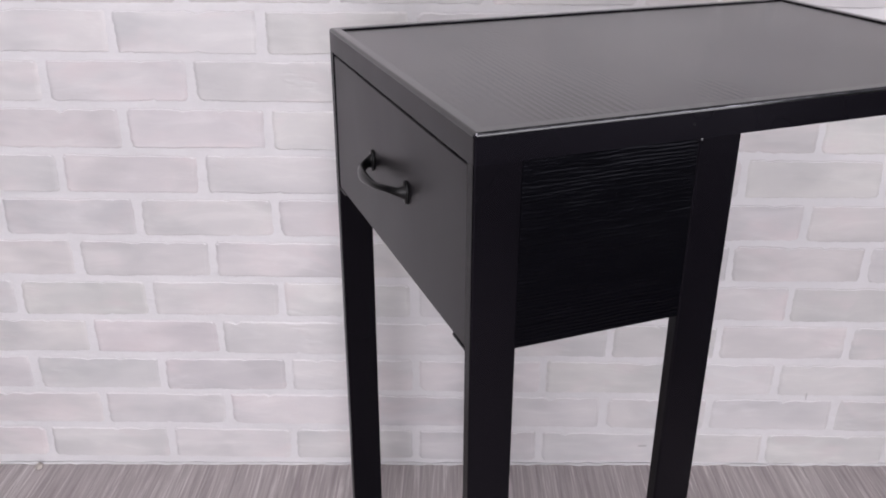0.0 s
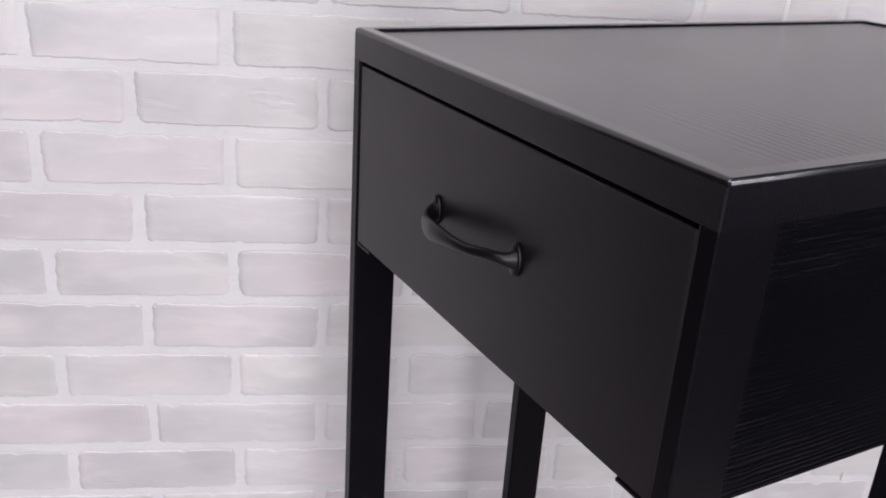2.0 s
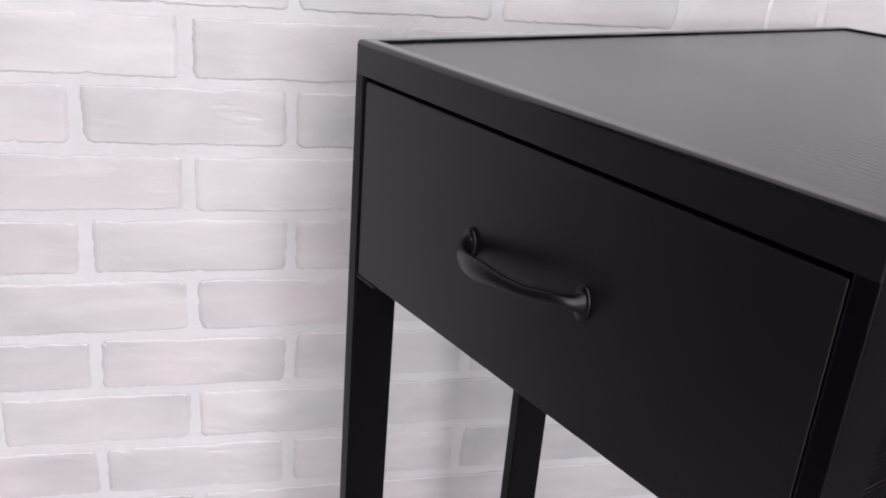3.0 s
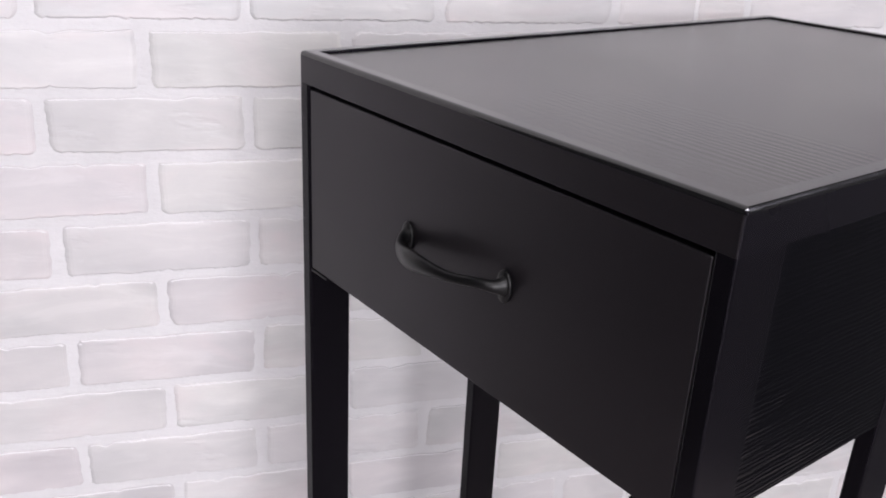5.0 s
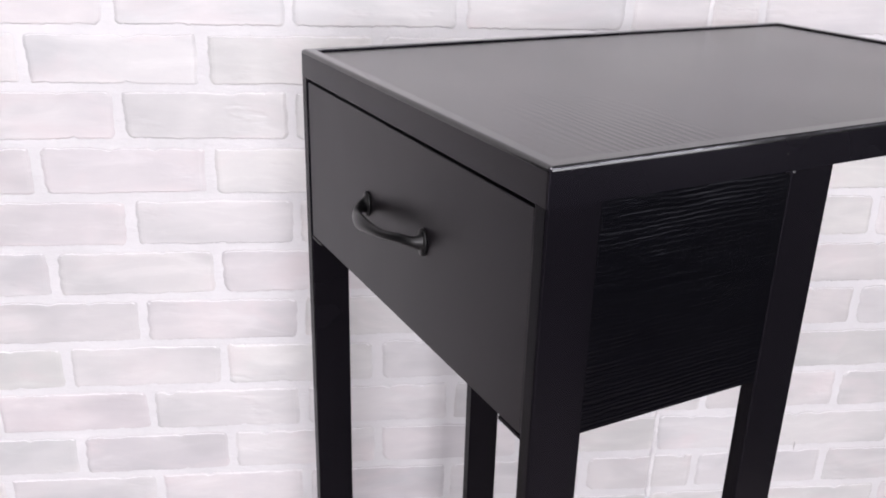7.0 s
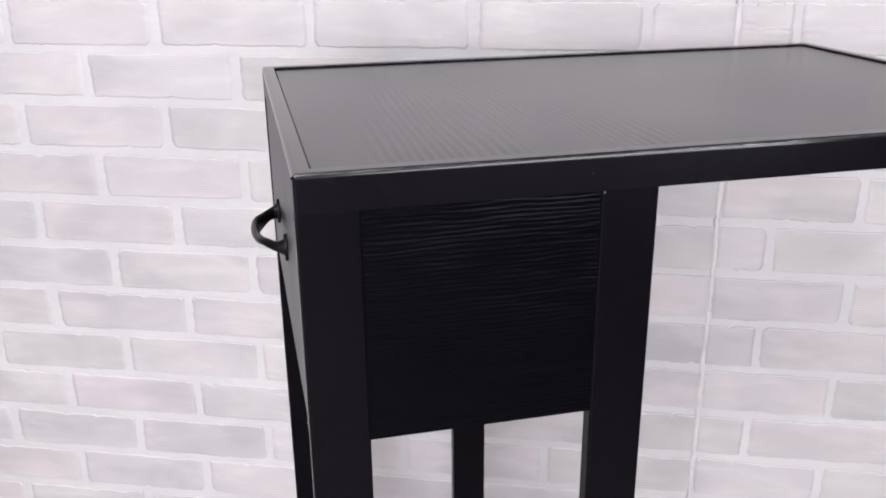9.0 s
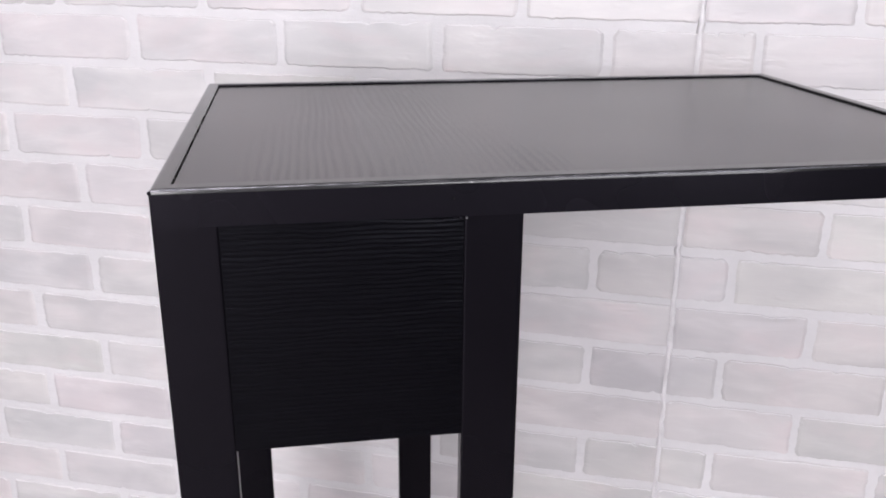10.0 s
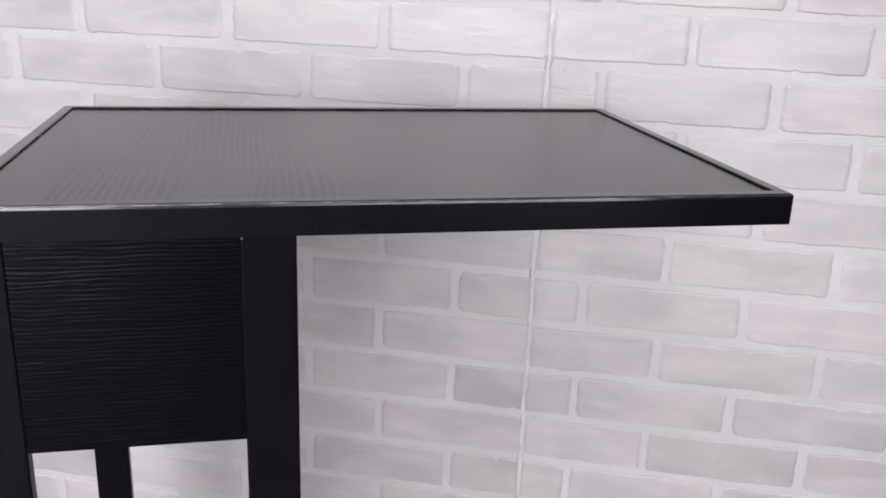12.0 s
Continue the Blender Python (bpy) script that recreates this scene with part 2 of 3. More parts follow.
# ---- mesh helpers ----


def mesh_of(name, bm, mat, smooth=False):
    bmesh.ops.recalc_face_normals(bm, faces=bm.faces[:])
    me = bpy.data.meshes.new(name)
    bm.to_mesh(me)
    bm.free()
    if mat is not None:
        me.materials.append(mat)
    if smooth:
        me.polygons.foreach_set("use_smooth", [True] * len(me.polygons))
    return me


def part(name, bm, mat, parent, label="", smooth=False):
    ob = new(name, mesh_of(name, bm, mat, smooth))
    ob.parent = parent
    if label:
        ob["label"] = label
    return ob


def box(x0, x1, y0, y1, z0, z1, bevel=0.0, seg=2, bm=None):
    bm = bm or bmesh.new()
    made = bmesh.ops.create_cube(bm, size=1.0, matrix=Matrix.Translation(((x0 + x1) / 2, (y0 + y1) / 2, (z0 + z1) / 2)) @ Matrix.Diagonal((x1 - x0, y1 - y0, z1 - z0, 1)))
    if bevel:
        edges = list({e for v in made["verts"] for e in v.link_edges})
        bmesh.ops.bevel(bm, geom=edges, offset=bevel, segments=seg, affect='EDGES', profile=0.6)
    return bm


def rounded_rect(x0, x1, y0, y1, r, seg=4):
    pts = []
    for cx, cy, a0 in ((x1 - r, y1 - r, 0), (x0 + r, y1 - r, 90), (x0 + r, y0 + r, 180), (x1 - r, y0 + r, 270)):
        for i in range(seg + 1):
            a = radians(a0 + 90 * i / seg)
            pts.append((cx + r * math.cos(a), cy + r * math.sin(a)))
    return pts


def loft(rings, close_first=True, close_last=True, wrap=False, bm=None):
    """Rings of equally many points, joined one to the next."""
    bm = bm or bmesh.new()
    vs = [[bm.verts.new(p) for p in ring] for ring in rings]
    pairs = list(zip(vs, vs[1:])) + ([(vs[-1], vs[0])] if wrap else [])
    for a, b in pairs:
        for i in range(len(a)):
            j = (i + 1) % len(a)
            bm.faces.new((a[i], a[j], b[j], b[i]))
    if not wrap:
        if close_first:
            bm.faces.new(vs[0][::-1])
        if close_last:
            bm.faces.new(vs[-1])
    return bm


# ---- room ----


def structure(name, bm, mat, label, smooth=False):
    ob = new(name, mesh_of(name, bm, mat, smooth))
    return tagged(ob, label=label, category=name.split("_")[0], kind="structure")


T = 0.12
structure("ceiling", box(ROOM_X0 - T, ROOM_X1 + T, ROOM_Y0 - T, WALL_Y + T, ROOM_H, ROOM_H + 0.1), CEILING, "plain white painted ceiling of the room")


def wall_with_opening(name, win_name, label, a0, a1, at, hole, along_x, paint):
    """A wall of thickness T with an opening (from, to, sill, head) and a two-pane window in it."""
    h0, h1, z0, z1 = hole
    bm = bmesh.new()
    for p0, p1, q0, q1 in ((a0, h0, 0, ROOM_H), (h1, a1, 0, ROOM_H), (h0, h1, 0, z0), (h0, h1, z1, ROOM_H)):
        if along_x:
            box(p0, p1, at - T, at, q0, q1, bm=bm)
        else:
            box(at, at + T, p0, p1, q0, q1, bm=bm)
    structure(name, bm, paint, label)
    # unseen window, assumed around the added area lamp
    win = tagged(new(win_name), label="unseen white framed window, added to let in soft daylight", category="window", kind="structure")
    w, h = h1 - h0, z1 - z0
    win.matrix_world = pose(h0, at - 0.085, z0) if along_x else pose(at + 0.085, h0, z0, 0, 0, 90)
    bm = box(0, w, -0.02, 0.02, 0, 0.05)
    box(0, w, -0.02, 0.02, h - 0.05, h, bm=bm)
    for x in (0.0, w / 2 - 0.025, w - 0.05):
        box(x, x + 0.05, -0.02, 0.02, 0.05, h - 0.05, bm=bm)
    part("window_frame", bm, WHITE, win)
    for x in (0.05, w / 2 + 0.025):
        pane = part("pane", box(x, x + w / 2 - 0.075, -0.003, 0.003, 0.05, h - 0.05), GLASS, win)
        pane.visible_shadow = False
    part("window_sill", box(-0.03, w + 0.03, 0.087, 0.16, -0.03, -0.004, 0.004), WHITE, win)


# unseen walls; the dark side walls stand close to darken the desk's reflections
wall_with_opening("wall_south", "added_window_1", "unseen dark grey painted wall with a window opening, added to close the room", ROOM_X0, ROOM_X1, ROOM_Y0, WIN_S, True, DARK)
wall_with_opening("wall_east", "added_window_2", "unseen dark grey painted side wall with a window opening, set close to darken reflections", ROOM_Y0 - T, WALL_Y, ROOM_X1, WIN_E, False, DARK)
structure("wall_west", box(ROOM_X0 - T, ROOM_X0, ROOM_Y0 - T, WALL_Y, 0, ROOM_H), GREY, "unseen plain grey painted side wall, set close to darken reflections")
# unseen fittings made up to carry the two added lamps
lamp = tagged(new("ceiling_light"), label="unseen flat white rectangular ceiling light with a glowing diffuser, added for light from above", category="ceiling light", group="ceiling lights")
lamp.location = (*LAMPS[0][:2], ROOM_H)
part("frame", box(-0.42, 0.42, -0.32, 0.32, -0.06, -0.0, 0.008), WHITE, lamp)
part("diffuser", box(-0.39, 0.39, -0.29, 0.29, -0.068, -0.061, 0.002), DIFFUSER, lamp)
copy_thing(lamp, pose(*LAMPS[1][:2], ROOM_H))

# ---- the desk ----
DESK_D, DESK_L, DESK_H = 0.4055, 0.6016, 0.7777
RAIL_H, RIM, BAR_V, LEG_U, LEG2 = 0.0243, 0.0115, 0.0125, 0.0385, 0.1880
BOX_Z0, LEAN, ROLL, TURN = 0.5983, 0.0066, 0.0072, 0.3745
turn = Matrix.Rotation(TURN, 4, 'Z') @ Matrix.Rotation(LEAN, 4, 'Y') @ Matrix.Rotation(ROLL, 4, 'X')
top_corner = Vector((0.0975, 0.5549, DESK_H))
desk = tagged(new("desk"), label="small black metal desk with a drawer, before a white brick wall", category="desk")
desk.matrix_world = Matrix.Translation(top_corner) @ turn @ Matrix.Translation((0, 0, -DESK_H))

# welded rim of square tube round the top
EDGE = 0.0034
levels = [(0.0, DESK_H - RAIL_H)]
levels += [(EDGE * (1 - math.cos(radians(a))), DESK_H - EDGE * (1 - math.sin(radians(a)))) for a in range(0, 91, 10)]
levels += [(RIM - 0.0008, DESK_H), (RIM, DESK_H - 0.0008), (RIM, DESK_H - RAIL_H)]
CRISP = 0.5   # the rim's long near edge is sharper than the others


def near_inset(i):
    return i * CRISP if i <= EDGE else EDGE * CRISP + (i - EDGE) * (RIM - EDGE * CRISP) / (RIM - EDGE)


rings = [[(x, y, z) for x, y in rounded_rect(i, DESK_L - i, near_inset(i), DESK_D - i, max(0.0018 - i * 0.5, 0.0006))] for i, z in levels]
top_frame = part("top_frame", loft(rings, wrap=True), RAIL_METAL, desk, "black powder-coated steel rim")
top_frame.data.materials.append(RIM_METAL)
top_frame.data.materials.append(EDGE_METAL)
top_frame.data.materials.append(FRONT)
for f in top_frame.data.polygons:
    # the rail's left face takes the lighter drawer coat, standing in for reflected light
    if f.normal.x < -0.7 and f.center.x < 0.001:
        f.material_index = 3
    # upper faces take the glossier coat, the near edge band the painted highlight
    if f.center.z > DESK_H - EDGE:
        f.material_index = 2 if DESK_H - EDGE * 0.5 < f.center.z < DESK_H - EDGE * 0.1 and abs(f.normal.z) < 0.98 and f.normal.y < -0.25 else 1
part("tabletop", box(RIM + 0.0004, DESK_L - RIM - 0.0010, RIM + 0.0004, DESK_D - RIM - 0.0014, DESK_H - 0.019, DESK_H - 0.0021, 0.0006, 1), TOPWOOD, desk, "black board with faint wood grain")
part("top_support", box(RIM + 0.0006, DESK_L - RIM - 0.0006, RIM + 0.0002, DESK_D - RIM - 0.0006, DESK_H - 0.0245, DESK_H - 0.0205), METAL, desk)


def leg(u0, v0):
    z0 = (u0 + LEG_U / 2) * math.sin(LEAN) - (v0 + BAR_V / 2) * math.sin(ROLL)
    prof = rounded_rect(u0, u0 + LEG_U, v0, v0 + BAR_V, 0.0016, 3)
    return part("leg", loft([[(x, y, z) for x, y in prof] for z in (z0, DESK_H - RAIL_H)]), METAL, desk)


for u0 in (0.0, LEG2):
    for v0 in (0.0, DESK_D - BAR_V):
        leg(u0, v0)

# pedestal box round the drawer
for v0, v1 in ((0.0008, 0.0100), (DESK_D - 0.0100, DESK_D - 0.0008)):
    part("side_panel", box(LEG_U, LEG2, v0, v1, BOX_Z0, DESK_H - RAIL_H - 0.0002), SIDEWOOD, desk, "black veneer panel with deep horizontal grain")
part("back_panel", box(LEG2 + 0.028, LEG2 + 0.034, BAR_V + 0.0005, DESK_D - BAR_V - 0.0005, BOX_Z0, DESK_H - RAIL_H - 0.0004), METAL, desk)
part("bottom_plate", box(0.016, LEG2 + 0.0275, BAR_V + 0.001, DESK_D - BAR_V - 0.001, BOX_Z0 + 0.001, BOX_Z0 + 0.004), METAL, desk)
drawer = part("drawer", box(0.0010, 0.0140, BAR_V + 0.0009, DESK_D - BAR_V - 0.0016, 0.6002, DESK_H - RAIL_H - 0.0036, 0.0006, 1), FRONT, desk, "closed smooth black drawer front")
for v0 in (BAR_V + 0.0004, DESK_D - BAR_V - 0.0264):
    part("drawer_rest", box(0.0005, 0.060, v0, v0 + 0.026, 0.5970, 0.5998, 0.0004, 1), METAL, desk)


def pull(v_a, v_b, z_a, z_b):
    """Bowed bar with two flared oval feet, standing out from the drawer front."""
    rings, steps = [], 44
    for i in range(steps + 1):
        s = i / steps
        a = math.pi * s
        reach = 0.0225 * (math.sin(a) ** (0.95 if s < 0.5 else 0.75))
        v = v_b + (v_a - v_b) * (0.5 + 0.5 * math.cos(a))
        sag = 0.0032 * math.exp(-((s - 0.27) / 0.17) ** 2) - 0.0022 * math.exp(-((s - 0.8) / 0.12) ** 2)
        rings.append((Vector((0.0012 - reach, v, z_b + (z_a - z_b) * (v - v_b) / (v_a - v_b) - sag)), s))
    out = []
    for i, (c, s) in enumerate(rings):
        d = (rings[min(i + 1, steps)][0] - rings[max(i - 1, 0)][0]).normalized()
        if i in (0, steps):
            d = Vector((-1, 0, 0)) if i == 0 else Vector((1, 0, 0))
        side = d.cross(Vector((0, 0, 1))).normalized()
        depth = 0.0012 - c.x
        flare = math.exp(-depth / (0.0052 if s < 0.5 else 0.0040))
        mid = math.exp(-((s - 0.36) / 0.17) ** 2)
        hz = 0.0033 + 0.0040 * mid + 0.0066 * flare
        hs = 0.0030 + 0.0006 * mid + 0.0034 * flare
        out.append([tuple(c + side * (hs * math.cos(k)) + Vector((0, 0, hz * math.sin(k)))) for k in [2 * math.pi * j / 16 for j in range(16)]])
    bm = loft(out)
    for v, zc in ((v_a, z_a), (v_b, z_b)):
        plate = [[(x, v + ry * math.cos(k), zc + rz * math.sin(k)) for k in [2 * math.pi * j / 24 for j in range(24)]]
                 for x, ry, rz in ((0.0013, 0.0066, 0.0108), (-0.0006, 0.0066, 0.0108), (-0.0014, 0.0060, 0.0101))]
        loft(plate, bm=bm)
    return bm


part("handle", pull(0.2535, 0.1515, 0.6766, 0.6798), IRON, drawer, "bowed black cast handle with flared feet", smooth=True)


def dot(x, z, r, y=0.0):
    rings = [[(x + q * math.cos(k), y - d, z + q * math.sin(k)) for k in [2 * math.pi * j / 10 for j in range(10)]] for q, d in ((r, -0.0004), (r, 0.0004), (r * 0.6, 0.0008))]
    return loft(rings)


part("rivet", dot(0.1810, 0.7655, 0.0009), IRON, desk)
part("rivet", dot(0.1895, 0.7525, 0.0009), STEEL, desk)


def weld(x, y, z, r, seed):
    """Small uneven bead of weld under paint."""
    bm = bmesh.new()
    bmesh.ops.create_icosphere(bm, subdivisions=2, radius=r)
    for v in bm.verts:
        v.co = Vector((x, y, z)) + v.co * (1 + 0.35 * noise.noise(v.co * 600 + Vector((seed, 0, 0))))
    return bm


for k, (x, z, r) in enumerate(((LEG2 - 0.0022, DESK_H - RAIL_H - 0.0006, 0.0015), (LEG2 - 0.0052, DESK_H - RAIL_H - 0.0002, 0.0012), (0.0008, DESK_H - 0.0024, 0.0013))):
    part("weld", weld(x, 0.0004, z, r, k * 3.1), METAL, desk, smooth=True)

# ---- floor ----
floor = structure("floor", box(ROOM_X0 - T, ROOM_X1 + T, ROOM_Y0 - T, WALL_Y + T, -0.12, -0.009), JOINT, "grey-lilac wood laminate floor of long planks")
PLANK_W, PLANK_L = 0.19, 1.33
plank_full = mesh_of("plank", box(0.0001, PLANK_W - 0.0001, 0.0001, PLANK_L - 0.0001, -0.0088, 0.0, 0.0003, 1), FLOORMAT)
rng = random.Random(4)
x = ROOM_X0
col = 0
while x < ROOM_X1 - 0.01:
    y = ROOM_Y0 - 0.45 - (col * 0.31) % 0.8
    while y < WALL_Y:
        a, b = max(y, ROOM_Y0), min(y + PLANK_L, WALL_Y)
        w = min(PLANK_W, ROOM_X1 - x)
        if b - a > 0.02:
            if b - a > PLANK_L - 0.001 and w > PLANK_W - 0.001:
                me = plank_full
            else:
                me = mesh_of("plank", box(0.0001, w - 0.0001, 0.0001, b - a - 0.0001, -0.0088, 0.0, 0.0003, 1), FLOORMAT)
            ob = new("plank", me)
            ob.location, ob.parent = (x, a, 0), floor
        y += PLANK_L
    x += PLANK_W
    col += 1

# ---- brick wall ----
V_GAP = 0.0118
SEAM, PITCH, COURSE, GAP, DEPTH, SLOPE = 0.4360, 0.2062, 0.0685, 0.0107, 0.0021, -0.0122
TILT = 0.009   # the sheets hang a little askew
COURSE_0 = 0.0710   # top edge of the lowest course, where x = -0.17
wall = structure("wall_north", box(ROOM_X0 - T, ROOM_X1 + T, WALL_Y + 0.004, WALL_Y + 0.15, 0, ROOM_H), WHITE, "white painted embossed brick-pattern wall with a vertical panel seam")


def backing(x0, x1, y):
    """Sheet of mortar with a slightly wavy surface and a rounded free edge."""
    bm = bmesh.new()
    nx, nz = max(2, int((x1 - x0) / 0.03)), 82
    grid = []
    for i in range(nx + 1):
        col = []
        for j in range(nz + 1):
            px, pz = x0 + (x1 - x0) * i / nx, ROOM_H * j / nz
            d = 0.0007 * noise.noise((px * 9, pz * 14, 3.1))
            wob = 0.0018 * noise.noise((7.7, pz * 16, x0)) if i in (0, nx) and abs(px - SEAM) < 0.01 else 0.0
            askew = TILT * (pz - 0.38) if i in (0, nx) and abs(px - SEAM) < 0.01 else 0.0
            col.append(bm.verts.new((px + wob + askew, y + d, pz)))
        grid.append(col)
    for i in range(nx):
        for j in range(nz):
            bm.faces.new((grid[i][j], grid[i + 1][j], grid[i + 1][j + 1], grid[i][j + 1]))
    return bm


def solid(bm, thick):
    geom = bmesh.ops.extrude_face_region(bm, geom=bm.faces[:])
    bmesh.ops.translate(bm, vec=(0, thick, 0), verts=[v for v in geom["geom"] if isinstance(v, bmesh.types.BMVert)])
    return bm


left_sheet = part("wall_sheet", solid(backing(ROOM_X0 + 0.001, SEAM - 0.0006, WALL_Y), 0.0035), MORTAR, wall, "white mortar relief")
right_sheet = part("wall_sheet", solid(backing(SEAM + 0.0007, ROOM_X1 - 0.001, WALL_Y - 0.0004), 0.0042), MORTAR, wall, "white mortar relief")


def brick_mesh(length, height, seed, left_cut=False, right_cut=False, step=0.0032):
    """A brick face with ragged edges and worn corners, its back on y = 0, its lower left corner at the origin."""
    r = random.Random(seed)
    n_l, n_h = max(3, int(length / step)), max(3, int(height / step))
    ph = [r.uniform(0, 50) for _ in range(4)]
    skew = [r.uniform(-0.0022, 0.0022) for _ in range(4)]
    radius = [r.choice((0.0028, 0.004, 0.006, 0.010)) * r.uniform(0.8, 1.2) for _ in range(4)]
    nicks = [(r.uniform(0.1, 0.9), r.choice((0.0, 0.0016, 0.0030, 0.0046))) for _ in range(4)]
    pts = []

    def wob(k, s, amp):
        return amp * (noise.noise((s * length * 40, ph[k], 0.3)) + 0.55 * noise.noise((s * length * 120, ph[k], 5.3)) + 0.25 * noise.noise((s * length * 260, ph[k], 8.3)))
    for i in range(n_l):
        s = i / n_l
        pts.append((s * length, wob(0, s, 0.0014) + 0.0014 * noise.noise((s * length * 240, ph[0], 2.2)) + skew[0] * (s - 0.5) + nicks[0][1] * 0.5 * math.exp(-((s - nicks[0][0]) / 0.022) ** 2)))
    for i in range(n_h):
        s = i / n_h
        pts.append((length + (0 if right_cut else wob(1, s, 0.0015) + skew[1] * (s - 0.5)), s * height))
    for i in range(n_l):
        s = 1 - i / n_l
        pts.append((s * length, height + wob(2, s, 0.0014) + 0.0010 * noise.noise((s * length * 240, ph[2], 2.2)) + skew[2] * (s - 0.5) - nicks[1][1] * math.exp(-((s - nicks[1][0]) / 0.026) ** 2) - nicks[2][1] * 0.6 * math.exp(-((s - nicks[2][0]) / 0.05) ** 2)))
    for i in range(n_h):
        s = 1 - i / n_h
        pts.append((0 if left_cut else wob(3, s, 0.0015) + skew[3] * (s - 0.5), s * height))
    cx, cz = length / 2, height / 2
    rnd = []
    for k, (px, pz) in enumerate(pts):
        side = 0 if px < cx else 1
        free = not (left_cut if side == 0 else right_cut)
        big = radius[side + (2 if pz > cz else 0)]
        dx, dz = max(0.0, px if side == 0 else length - px), max(0.0, pz if pz < cz else height - pz)
        level = k // n_l == 0 or n_l + n_h <= k < 2 * n_l + n_h
        if free and (level and dx < big or not level and dz < big):
            th = radians(45 + 45 * dx / big) if level else radians(45 - 45 * dz / big)
            ax, az = big * (1 - math.cos(th)), big * (1 - math.sin(th))
            px += math.copysign(ax - (dx if level else 0), cx - px)
            pz += math.copysign(az - (0 if level else dz), cz - pz)
        rnd.append((px, pz))

    def ring(inset, y):
        out = []
        for px, pz in rnd:
            dx, dz = cx - px, cz - pz
            fall = 0.6 if dz > 0 else 0.9   # the lower edge is the steeper one
            kx, kz = max(0.0, 1 - (cx - abs(dx)) / 0.013), max(0.0, 1 - (cz - abs(dz)) / 0.013)
            out.append((px + math.copysign(inset * 2.1 * min(kx, 1.0), dx), y, pz + math.copysign(inset * fall * min(kz, 1.0), dz)))
        return out
    bm = loft([ring(0, 0.0), ring(0.0008, -DEPTH * 0.45), ring(0.0020, -DEPTH * 0.85), ring(0.0036, -DEPTH)], close_first=False)
    me = mesh_of("brick", bm, BRICK)
    me.materials.append(HIGHLIGHT_WHITE)
    # only the upper rim gets the whiter colour, a painted highlight
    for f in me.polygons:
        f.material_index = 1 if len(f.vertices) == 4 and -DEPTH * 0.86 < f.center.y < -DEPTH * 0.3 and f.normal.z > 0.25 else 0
    return me


# wash of each brick: l light, n neutral, g greenish, p pink, v lilac, d dark green-grey, k dark lilac;
# per course from the floor up, outwards from the joint: the left sheet, the right sheet
WASH = {"l": (1.015, 1.008, 1.005), "n": (0.988, 0.980, 0.980), "g": (0.976, 0.971, 0.960), "p": (0.990, 0.964, 0.966), "v": (0.962, 0.952, 0.960), "d": (0.918, 0.914, 0.906), "k": (0.916, 0.904, 0.912)}
# dark washes near the joint partly hold the shade under the desk top
TONES = {
    0: ("nngnvp", "gnpn"), 1: ("gnvlnpp", "gngn"), 2: ("gnlkgn", "nvgp"), 3: ("dgnnpgp", "ggdn"), 4: ("pnlngn", "gdpv"), 5: ("kggpkpv", "vpvn"),
    6: ("nnkgvp", "kpvn"), 7: ("dgnnpvp", "vgln"), 8: ("dglvpn", "pglp"), 9: ("gnnnnnp", "llpn"), 10: ("nlglll", "llpl"), 11: ("llllnll", "lnpl"), 12: ("llnlll", "lnpl"), 13: ("lnlllnl", "nlpl")}
B_LEN, B_HGT = PITCH - V_GAP, COURSE - GAP
full = [brick_mesh(B_LEN, B_HGT, 100 + i) for i in range(24)]
plain = [brick_mesh(B_LEN, B_HGT, 200 + i, step=0.02) for i in range(6)]
rest = bmesh.new()
rng = random.Random(11)
NEAR_X0, NEAR_X1, NEAR_Z = -1.10, 1.40, 1.24
course = 0
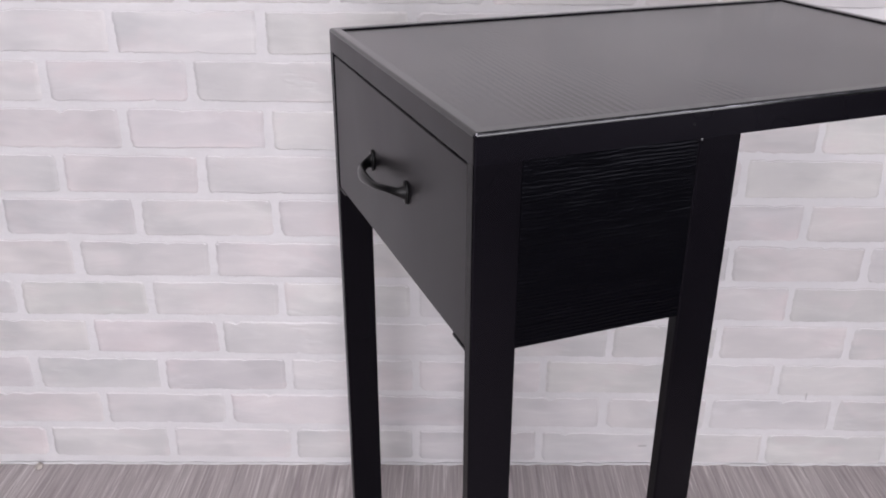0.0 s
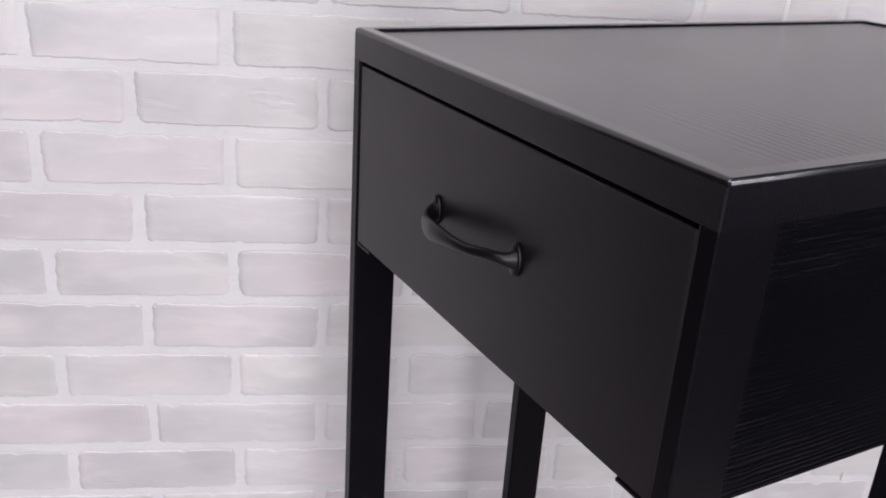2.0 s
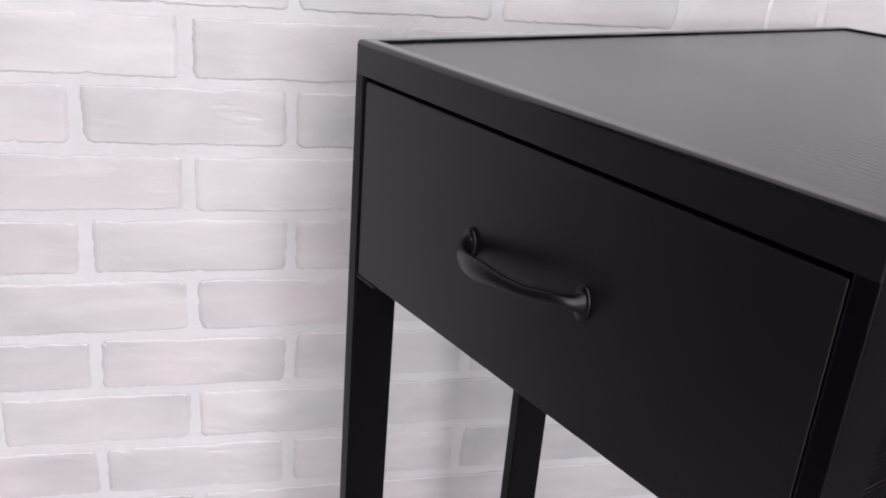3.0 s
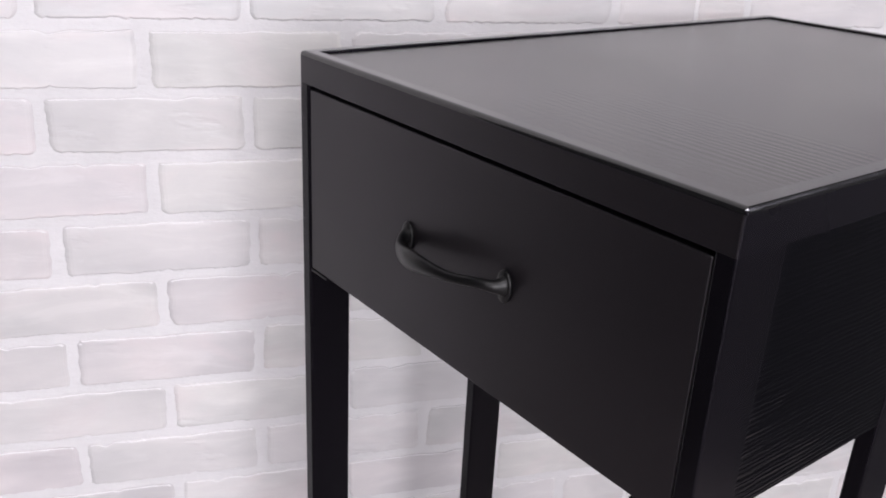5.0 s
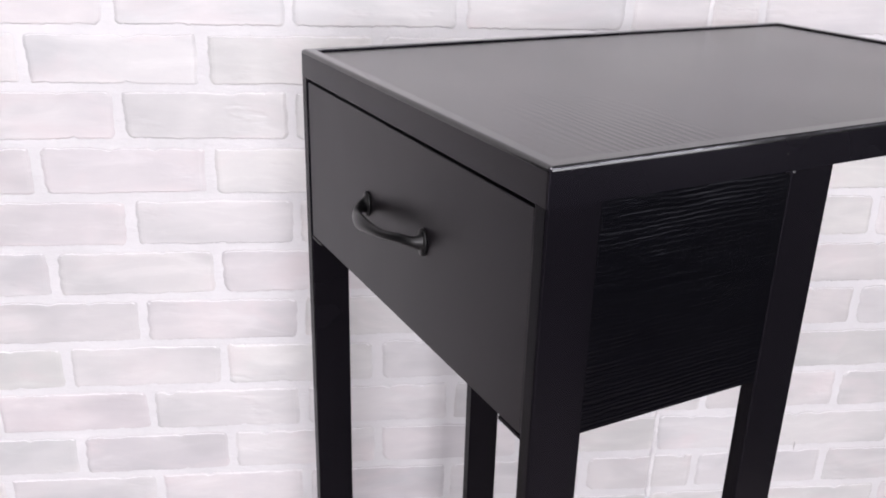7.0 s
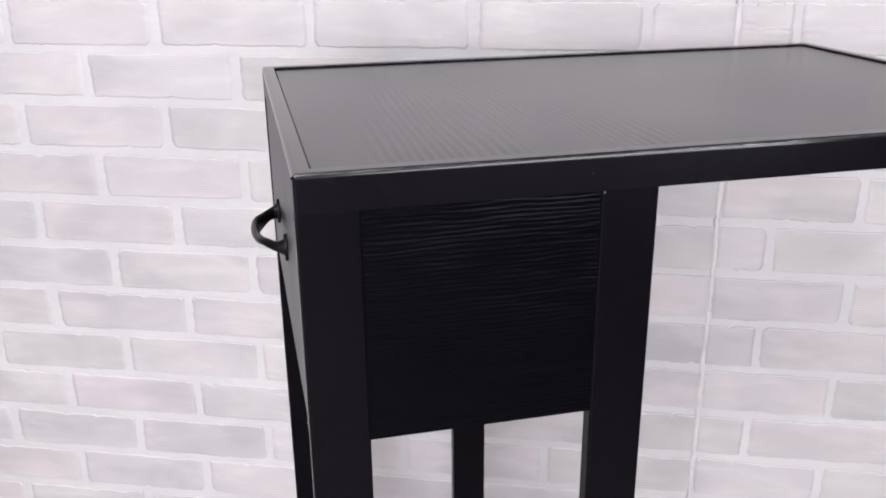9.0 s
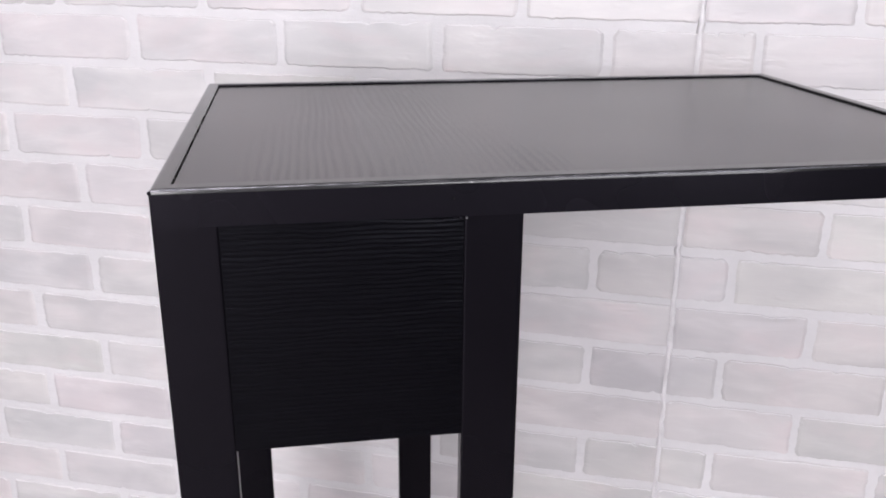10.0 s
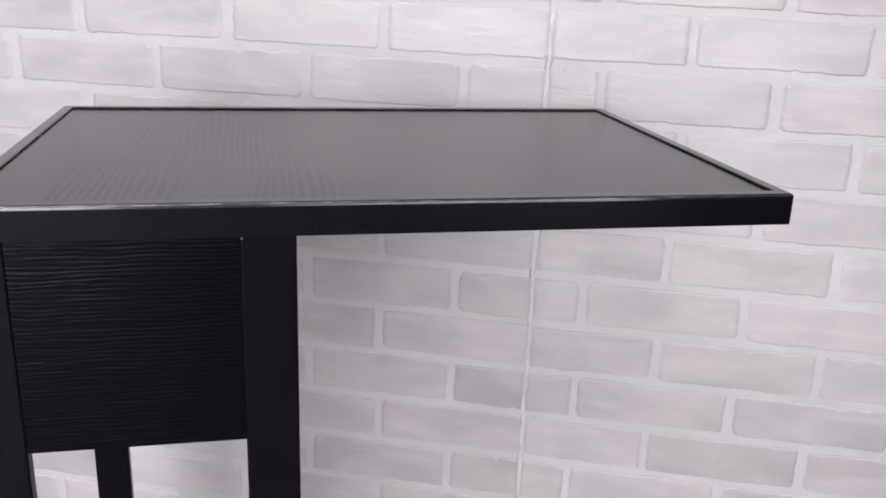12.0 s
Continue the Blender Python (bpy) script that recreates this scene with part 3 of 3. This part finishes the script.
while True:
    top = COURSE_0 + course * COURSE
    if top - B_HGT > ROOM_H + 0.05:
        break
    wide = course % 2 == 0
    spans = []
    first = SEAM - (0.0012 if wide else PITCH / 2 + 0.001)
    k = 0
    while first - k * PITCH > ROOM_X0 + 0.03:
        b1 = first - k * PITCH - (0.0 if wide and k == 0 else V_GAP / 2)
        b0 = max(first - (k + 1) * PITCH + V_GAP / 2, ROOM_X0 + 0.002)
        spans.append((b0, b1, False, False, WALL_Y))
        k += 1
    if not wide:
        spans.append((first + V_GAP / 2, SEAM - 0.0014, False, True, WALL_Y))
    edge = 0.6040 if wide else 0.5025
    spans.append((SEAM + (0.0040 if wide else 0.0022), edge - V_GAP / 2 + 0.002, not wide, False, WALL_Y - 0.0005))
    k = 0
    while edge + k * PITCH < ROOM_X1 - 0.03:
        spans.append((edge + k * PITCH + V_GAP / 2, min(edge + (k + 1) * PITCH - V_GAP / 2, ROOM_X1 - 0.002), False, False, WALL_Y - 0.0005))
        k += 1
    for b0, b1, lc, rc, y in spans:
        zc = top - B_HGT + SLOPE * (b0 + 0.17) + rng.uniform(-0.0008, 0.0008)
        if zc + B_HGT > ROOM_H - 0.002 or zc < 0.002:
            if zc >= 0.002:
                continue
            zc = 0.002
        is_full = abs(b1 - b0 - B_LEN) < 0.004
        near = NEAR_X0 < b0 < NEAR_X1 and zc < NEAR_Z
        me = (full[rng.randrange(24)] if near else plain[rng.randrange(6)]) if is_full else brick_mesh(b1 - b0, B_HGT, int(1e4 * (b0 + 5)) + course, lc, rc)
        m = Matrix.Translation((b0 + TILT * (zc - 0.38) + (rng.uniform(-0.0015, 0.0015) if is_full else 0), y, zc)) @ Matrix.Rotation(-SLOPE, 4, 'Y')
        if near:
            ob = new("brick", me)
            ob.matrix_world = m
            ob.parent = wall
            # washes of the bricks, counted outwards from the joint of the two sheets
            washes = TONES.get(course, ("", ""))[b0 > SEAM - 0.01]
            nth = math.ceil((b0 - SEAM) / PITCH - 0.2) if b0 > SEAM - 0.01 else math.ceil((SEAM - b1) / PITCH - 0.2)
            tone = washes[nth] if nth < len(washes) else rng.choice("lgpvn")
            ob.color = (*WASH[tone], 1.0)
        else:
            at = len(rest.verts)
            rest.from_mesh(me)
            rest.verts.ensure_lookup_table()
            for v in rest.verts[at:]:
                v.co = m @ v.co
    course += 1
brick_field = tagged(part("brick_field", rest, BRICK, wall), kind="stuff")
brick_field.data.materials.append(HIGHLIGHT_WHITE)
brick_field.color = (1.0, 0.985, 0.985, 1.0)
# ragged foot of the wall covering
bm = bmesh.new()
rows = []
for i in range(900):
    px = ROOM_X0 + 0.002 + (ROOM_X1 - ROOM_X0 - 0.004) * i / 899
    h = 0.0034 + 0.0022 * noise.noise((px * 22, 1.7, 0)) + 0.0022 * noise.noise((px * 60, 4.7, 0))
    d = 0.0042 + 0.0026 * noise.noise((px * 18, 9.1, 0)) + 0.0030 * noise.noise((px * 60, 2.1, 0))
    rows.append([(px, WALL_Y - 0.0005, 0.0003), (px, WALL_Y - d, 0.0003), (px, WALL_Y - d * 0.8, h * 0.7), (px, WALL_Y - 0.0005, h)])
part("foot_bead", loft(rows), MORTAR, wall, "ragged white sealant bead along the floor", smooth=True)
# thin ragged ridge of paint along the joint of the two sheets
rows = []
for i in range(1200):
    pz = 0.004 + 1.2 * i / 1199
    px = SEAM + 0.0006 + TILT * (pz - 0.38) + 0.0020 * noise.noise((pz * 30, 3.3, 0)) + 0.0018 * noise.noise((pz * 90, 6.1, 0))
    w = max(0.0010, 0.0017 + 0.0016 * noise.noise((pz * 55, 8.8, 0)))
    y = WALL_Y - 0.0017 - 0.0007 * noise.noise((pz * 40, 0.4, 2))
    rows.append([(px - w - 0.0036, WALL_Y + 0.0005, pz), (px - w, y + 0.0004, pz), (px + w * 0.2, y - 0.0004, pz), (px + w, y + 0.0004, pz), (px + w + 0.0036, WALL_Y + 0.0005, pz)])
part("seam_bead", loft(rows), HIGHLIGHT_WHITE, wall, "thin ragged white paint ridge", smooth=True)


def crumb():
    """Small broken lump of sealant."""
    bm = bmesh.new()
    bmesh.ops.create_icosphere(bm, subdivisions=3, radius=1.0)
    for v in bm.verts:
        k = 1 + 0.3 * noise.noise(v.co * 1.6 + Vector((3, 1, 2)))
        v.co = Vector((v.co.x * 0.0056 * k, v.co.y * 0.0080 * k, max(0.0, 0.0032 + v.co.z * 0.0046 * k)))
    return bm


lump = new("sealant_crumb", mesh_of("sealant_crumb", crumb(), CRUMB, True))
lump.location = (-0.622, 1.176, 0.0)
tagged(lump, label="small beige crumb of sealant on the floor by the wall", category="debris")


def scuff(length, height, seed):
    """Thin flake of grey dirt lying on the wall."""
    bm = bmesh.new()
    ring = []
    for i in range(18):
        a = 2 * math.pi * i / 18
        k = 1 + 0.45 * noise.noise((math.cos(a) * 1.7, math.sin(a) * 1.7, seed))
        ring.append((length / 2 * k * math.cos(a), height / 2 * k * math.sin(a)))
    return loft([[(x, y, z) for x, z in ring] for y in (0.0, -0.0005)], bm=bm)


for x, z, w, h, seed in ((0.399, 0.040, 0.015, 0.0028, 1.0), (0.656, 0.139, 0.0022, 0.014, 2.0)):
    ob = part("scuff_mark", scuff(w, h, seed), SCUFF, wall, "small grey scuff")
    ob.location = (x, WALL_Y - DEPTH - 0.0009, z)
